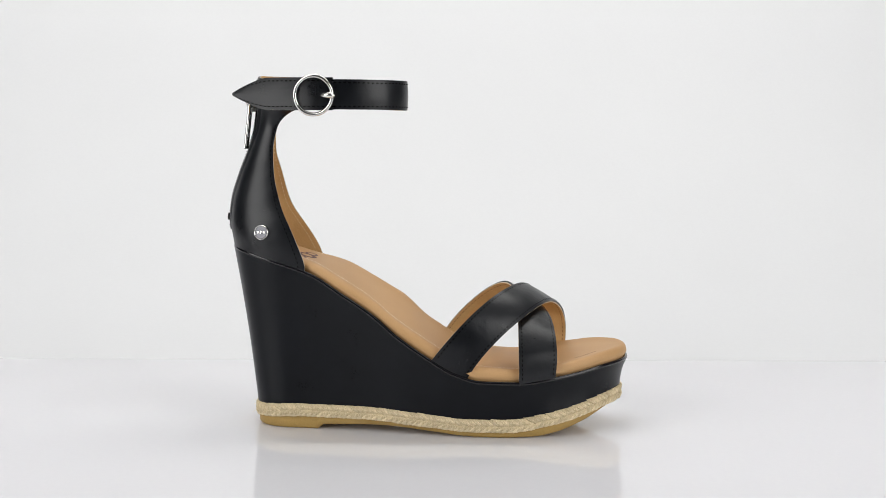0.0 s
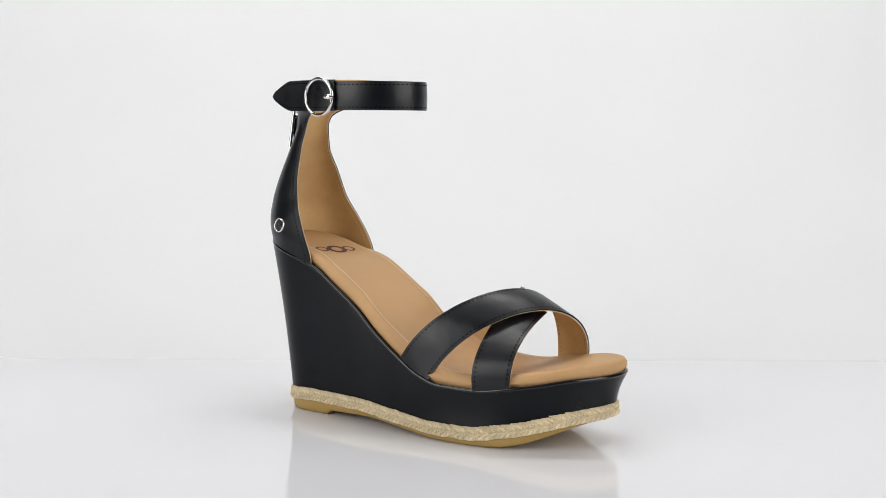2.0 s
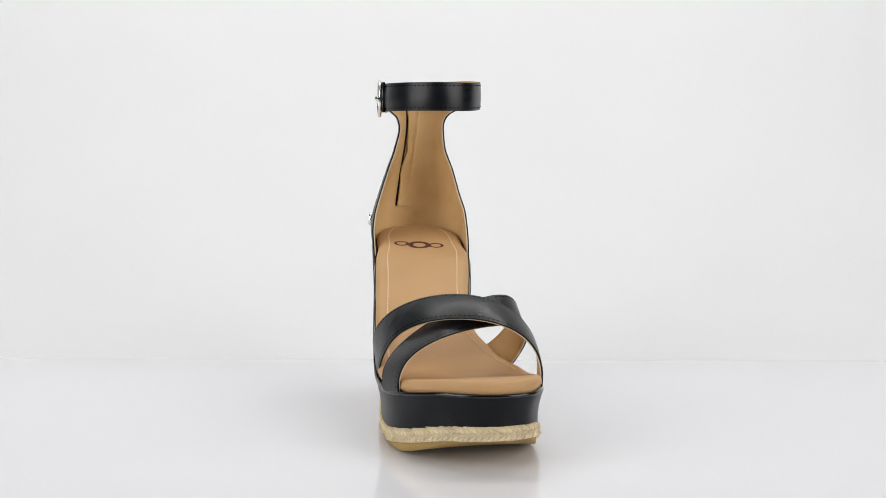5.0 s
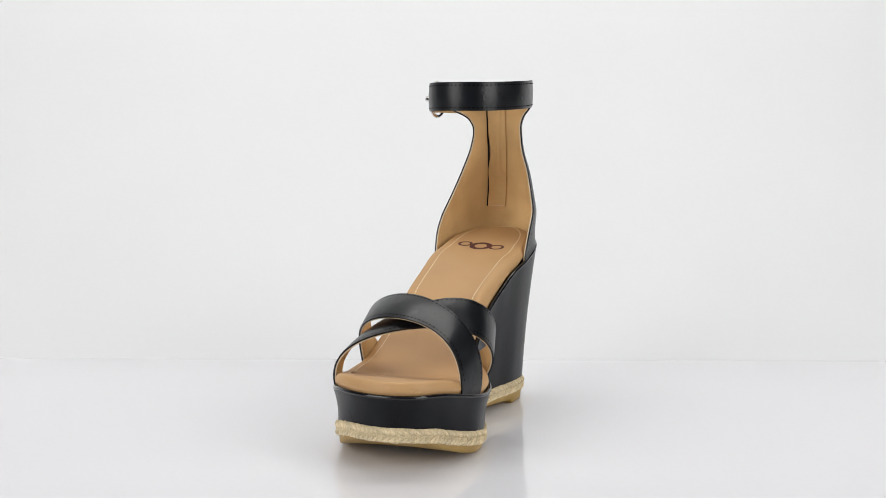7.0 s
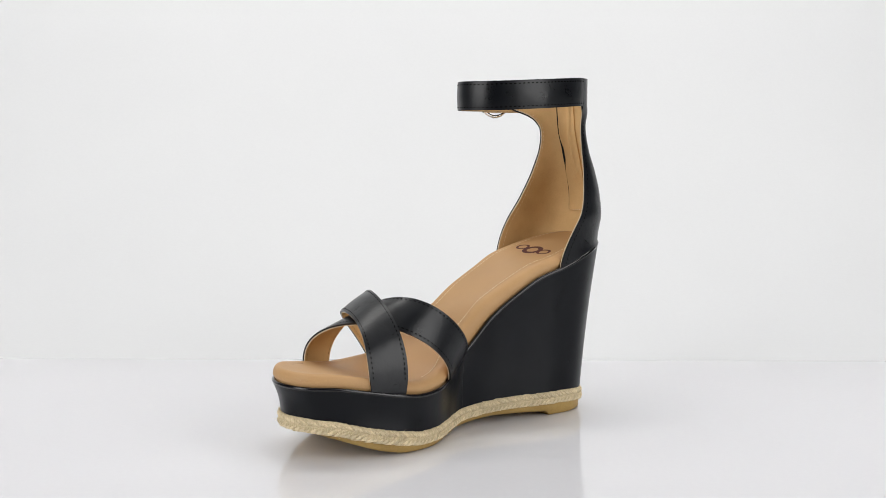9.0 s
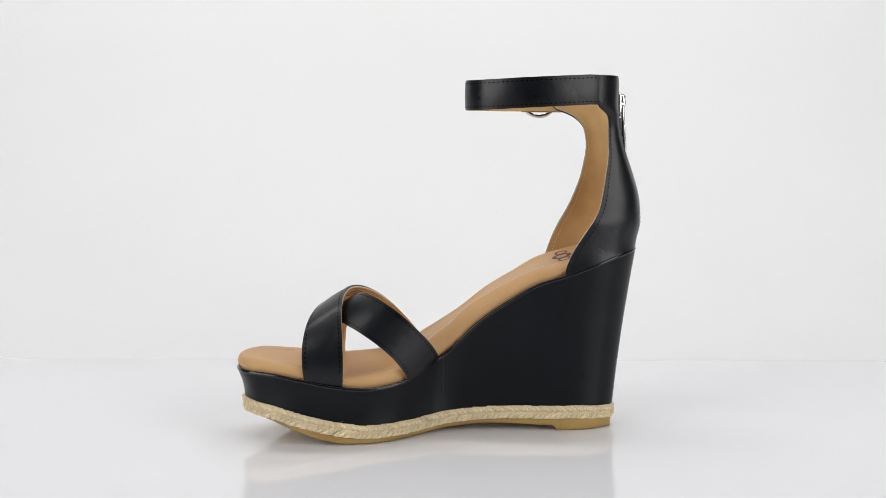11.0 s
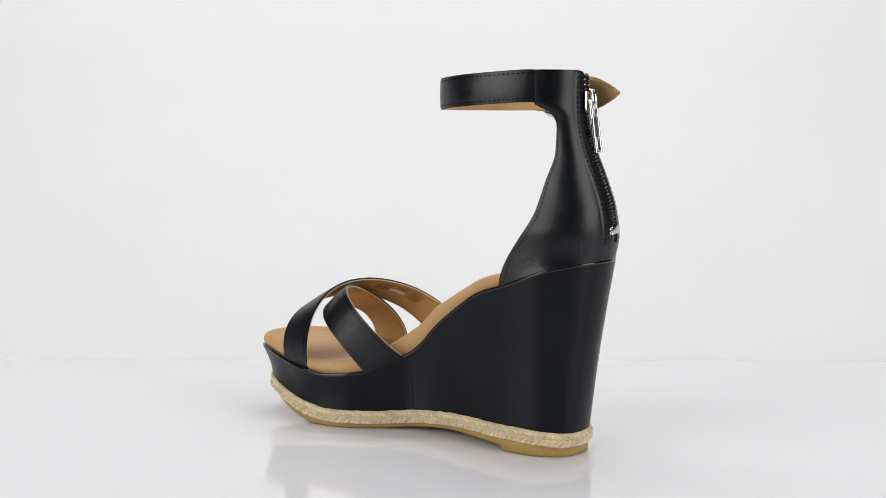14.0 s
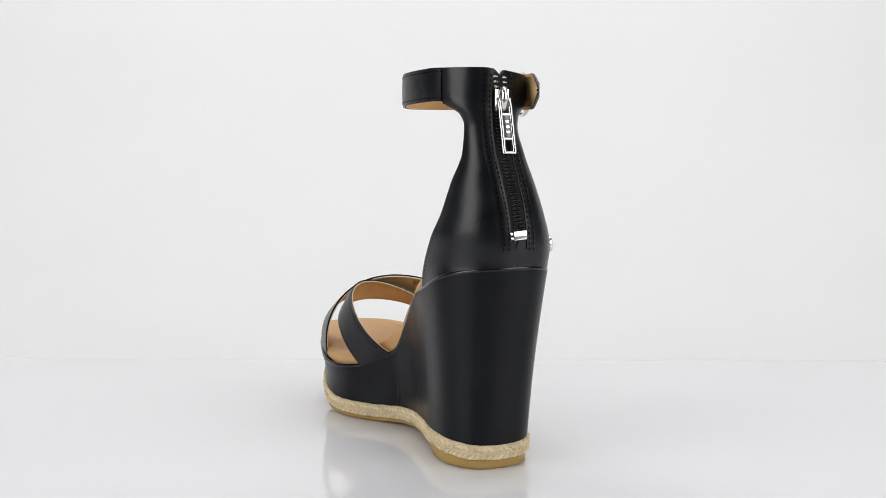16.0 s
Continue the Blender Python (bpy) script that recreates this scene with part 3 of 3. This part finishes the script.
def ankle_strap(shoe):
    line = LOOP[30:122]  # outer side round the front to the inner seam
    g = band_grid(line)
    band = part("ankle_strap", sheet(g, 1.0, 0.0), LEATHER, shoe, "black leather ankle strap")
    part("lining", sheet(g, -0.02, -0.6), LINING, band, "tan leather strap lining", rim=THREAD)
    for f in (0.10, 0.89):
        row = band_grid(line, f, f + 0.001, 1.05)[0]
        t = np.gradient(row, axis=0)
        nor = np.column_stack([t[:, 1], -t[:, 0], 0 * t[:, 0]])
        nor /= np.linalg.norm(nor, axis=1, keepdims=True)
        if np.mean(np.sum(nor[:, :2] * (row[:, :2] - [-60, 10]), 1)) < 0:
            nor = -nor
        bm = bmesh.new()
        stitches(bm, row, nor, 2.7, 1.5, 0.28, 0.0)
        tagged(part("stitching", bm, THREAD, band), kind="stuff")
    # the free end, through the ring and back past the heel to a point
    tail = spline([(-57, -18.4), (-63, -18.4), (-71, -17.3), (-83, -13.8), (-95, -9.4), (-106, -5.2), (-115.8, -1.2)], 10)
    g = band_grid(tail)
    k = np.linspace(0, 1, len(tail))
    half = 9.0 * (1 - np.clip((k - 0.66) / 0.34, 0, 1) ** 1.35) + 0.15
    mid = 191.4 + 0 * k
    if np.linalg.norm(g[0][0][:2] - tail[0]) > 5:
        g = g[:, ::-1]
    for r, v in zip(g, np.linspace(-1, 1, len(g))):
        r[:, 2] = mid + v * half
    if np.mean(grid_normals(g)[2][:30, 1]) > 0:
        g = g[:, ::-1]
    end = part("strap_end", sheet(g, 1.1, 0.1), LEATHER, band, "pointed black strap end")
    part("lining", sheet(g, 0.08, -0.5), LINING, end, "tan strap end lining", rim=THREAD)
    n = grid_normals(g)
    order = sorted(range(g.shape[1]), key=lambda j: -g[0][j][0])[:-4]
    bm = bmesh.new()
    for r in (0.78, -0.78):
        row = np.array([g[0][j] * (0.5 - r / 2) + g[-1][j] * (0.5 + r / 2) for j in order]) + n[2][order] * 1.3
        stitches(bm, row, n[2][order], 2.7, 1.5, 0.28, 0.1)
    tagged(part("stitching", bm, THREAD, end), kind="stuff")
    bm = bmesh.new()
    for r in (0.78, -0.78):
        row = np.array([g[0][j] * (0.5 - r / 2) + g[-1][j] * (0.5 + r / 2) for j in order]) - n[2][order] * 0.55
        stitches(bm, row, -n[2][order], 2.7, 1.3, 0.26, 0.1)
    tagged(part("lining_stitching", bm, CREASE, end), kind="stuff")
    # ring buckle
    c = np.array([-67.9, -19.2, 190.5])
    tang = np.array([1, -0.15, 0]) / np.linalg.norm([1, -0.15, 0])
    side = np.array([-0.15, -1, 0]) / np.linalg.norm([1, -0.15, 0])
    bm = bmesh.new()
    tube(bm, [c + 10.7 * (math.cos(a) * tang + math.sin(a) * np.array([0, 0, 1.0])) for a in np.linspace(0, 2 * math.pi, 48, endpoint=False)], 1.12, 10, True, up=(0, 1, 0))
    ring = part("ring_buckle", bm, SILVER, band, "polished silver ring buckle")
    bm = bmesh.new()
    tube(bm, [c + tang * a + side * b for a, b in ((5.0, -0.6), (6.2, 0.9), (8.4, 1.7), (10.4, 1.9), (12.2, 1.0))], [1.3, 1.6, 1.75, 1.7, 0.8], 10)
    part("prong", bm, SILVER, ring, "silver buckle prong")


# ---- crossing toe straps ----
def bezier(ctrl, s):
    c, n = np.array(ctrl, float), len(ctrl) - 1
    return sum(math.comb(n, k) * s**k * (1 - s) ** (n - k) * c[k] for k in range(n + 1))


OVER = ([(-2.7, -33.4, 42), (16.2, -46.4, 68.2), (30.7, -22.8, 82.0), (58.6, 2.2, 88.3), (61.1, 24.5, 87.0), (58.4, 51.4, 67.1), (59.7, 43.0, 32)],
        [(17.0, -36.4, 31), (33.4, -35.5, 63.1), (60.5, -30.0, 69.6), (61.7, -9.0, 74.9), (70.1, 22.5, 74.8), (86.1, 41.7, 67.3), (79.6, 39.0, 35)])
BELOW = ([(47.3, -37.4, 29), (47.0, -51.3, 56.5), (46.1, -6.9, 73.6), (58.0, 31.9, 98.2), (47.7, 46.4, 90.4), (7.4, 51.9, 58.3), (3.2, 26.3, 43)],
         [(67.1, -34.4, 31.5), (71.9, -41.8, 61.9), (64.9, -10.1, 67.6), (70.3, 29.5, 73.8), (63.9, 45.0, 73.1), (29.7, 51.8, 54.0), (22.5, 36.5, 33)])


def strap_point(edges, s, w, lift):
    a, b = bezier(edges[0], s), bezier(edges[1], s)
    p = a * (1 - w) + b * w
    crown = math.sin(math.pi * s) * 4 * w * (1 - w)
    return p + np.array([0.5, 0, 1.0]) * (lift * math.sin(math.pi * s) + 0.5 * crown)


def toe_strap(shoe, base, lift, label):
    ss = np.linspace(0, 1, 61)
    ws = np.linspace(0, 1, 9)
    g = np.array([[strap_point(base, s, w, lift) for s in ss] for w in ws])
    if grid_normals(g)[4][30][2] < 0:
        g = g[::-1]
    n = grid_normals(g)
    g = g + n * (0.2 * np.sin(np.linspace(0, math.pi, 9)))[:, None, None]
    strap = part("toe_strap", sheet(g, 0.95, 0.0), LEATHER, shoe, label)
    part("lining", sheet(g, -0.02, -0.6), LINING, strap, "tan leather strap lining", rim=PALE)
    for k in (0, 1):
        a, b = (g[0], g[1]) if k == 0 else (g[-1], g[-2])
        row = (a * 0.35 + b * 0.65 + n[0 if k == 0 else -1] * 0.95)[2:-2]
        bm = bmesh.new()
        stitches(bm, row, n[0 if k == 0 else -1][2:-2], 2.6, 1.5, 0.27, 0.1)
        tagged(part("stitching", bm, THREAD, strap), kind="stuff")
        bm = bmesh.new()
        row = (a * 0.35 + b * 0.65 - n[0 if k == 0 else -1] * 0.62)[2:-2]
        stitches(bm, row, -n[0 if k == 0 else -1][2:-2], 2.6, 1.3, 0.2, 0.1)
        tagged(part("lining_stitching", bm, CREASE, strap), kind="stuff")
    return strap, g, n


def care_print(strap, g, n):
    """Small unreadable print and a white patch on the lining, as plain bars."""
    def quad(bm, j0, j1, r0, r1):
        v = []
        for r, j in ((r0, j0), (r0, j1), (r1, j1), (r1, j0)):
            i, f = int(r), r - int(r)
            p = g[i][j] * (1 - f) + g[min(i + 1, 8)][j] * f - n[i][j] * 0.75
            v.append(bm.verts.new(Vector(p) * MM))
        bm.faces.new(v)
    bm = bmesh.new()
    for r in (1.4, 2.0, 2.6, 3.2, 3.8):
        for j in range(14, 26):
            if j not in (17, 21) and not (17 < j < 22 and r > 2.3):
                quad(bm, j, j + 1, r, r + 0.28)
    part("print_bars", bm, CREASE, strap, "small dark printed lines")
    bm = bmesh.new()
    for j in range(18, 22):
        quad(bm, j, j + 1, 2.9, 3.9)
    part("label_patch", bm, PATCH, strap, "small white label")


def rivet(shoe):
    best = min(np.linspace(-0.95, -0.1, 120), key=lambda a: abs(counter_point(a, 113)[0] + 97))
    p, n = on_counter(best, 113, 0.9), counter_normal(best, 113)
    q = Vector(n).to_track_quat("Z", "Y").to_matrix().to_4x4()
    q.translation = Vector(p) * MM
    bm = bmesh.new()
    prof = [(0, 0.9), (3.5, 0.9), (3.65, 1.4), (4.0, 1.6), (4.35, 1.2), (4.4, 0.0)]
    rings = []
    for r, h in prof[1:]:
        rings.append([bm.verts.new(q @ Vector((r * math.cos(a) * MM, r * math.sin(a) * MM, h * MM))) for a in np.linspace(0, 2 * math.pi, 32, endpoint=False)])
    bm.faces.new(rings[0])
    bm.faces.ensure_lookup_table()
    bm.faces[0].material_index = 1
    for a, b in zip(rings, rings[1:]):
        for k in range(32):
            bm.faces.new((a[k], a[(k + 1) % 32], b[(k + 1) % 32], b[k]))
    rv = part("rivet", bm, SILVER, shoe, "round silver stud on the heel", rim=NICKEL)
    bm = bmesh.new()
    for x, h in ((-1.8, 1.3), (0.0, 1.7), (1.8, 1.3)):
        box(bm, q @ pose(x * MM, 0, 0.00115), 1.1, h, 0.45, 0.15)
    part("raised_mark", bm, SILVER, rv)


def sandal():
    shoe = tagged(new("wedge_sandal"), "black leather wedge sandal with tan footbed and jute trim", "sandal")
    wedge(shoe)
    outsole(shoe)
    jute(shoe)
    footbed(shoe)
    counter(shoe)
    zipper(shoe)
    ankle_strap(shoe)
    toe_strap(shoe, BELOW, -1.1, "black leather toe strap, crossing beneath")
    care_print(*toe_strap(shoe, OVER, 0.9, "black leather toe strap, crossing on top"))
    rivet(shoe)
    return shoe


ground()
studio()
SHOE = sandal()


def motions():
    walk(SHOE, [(k * 0.25, pose(0, 0, 0.0002, 0, 0, -15.2913 * k * 0.25)) for k in range(65)])


motions()
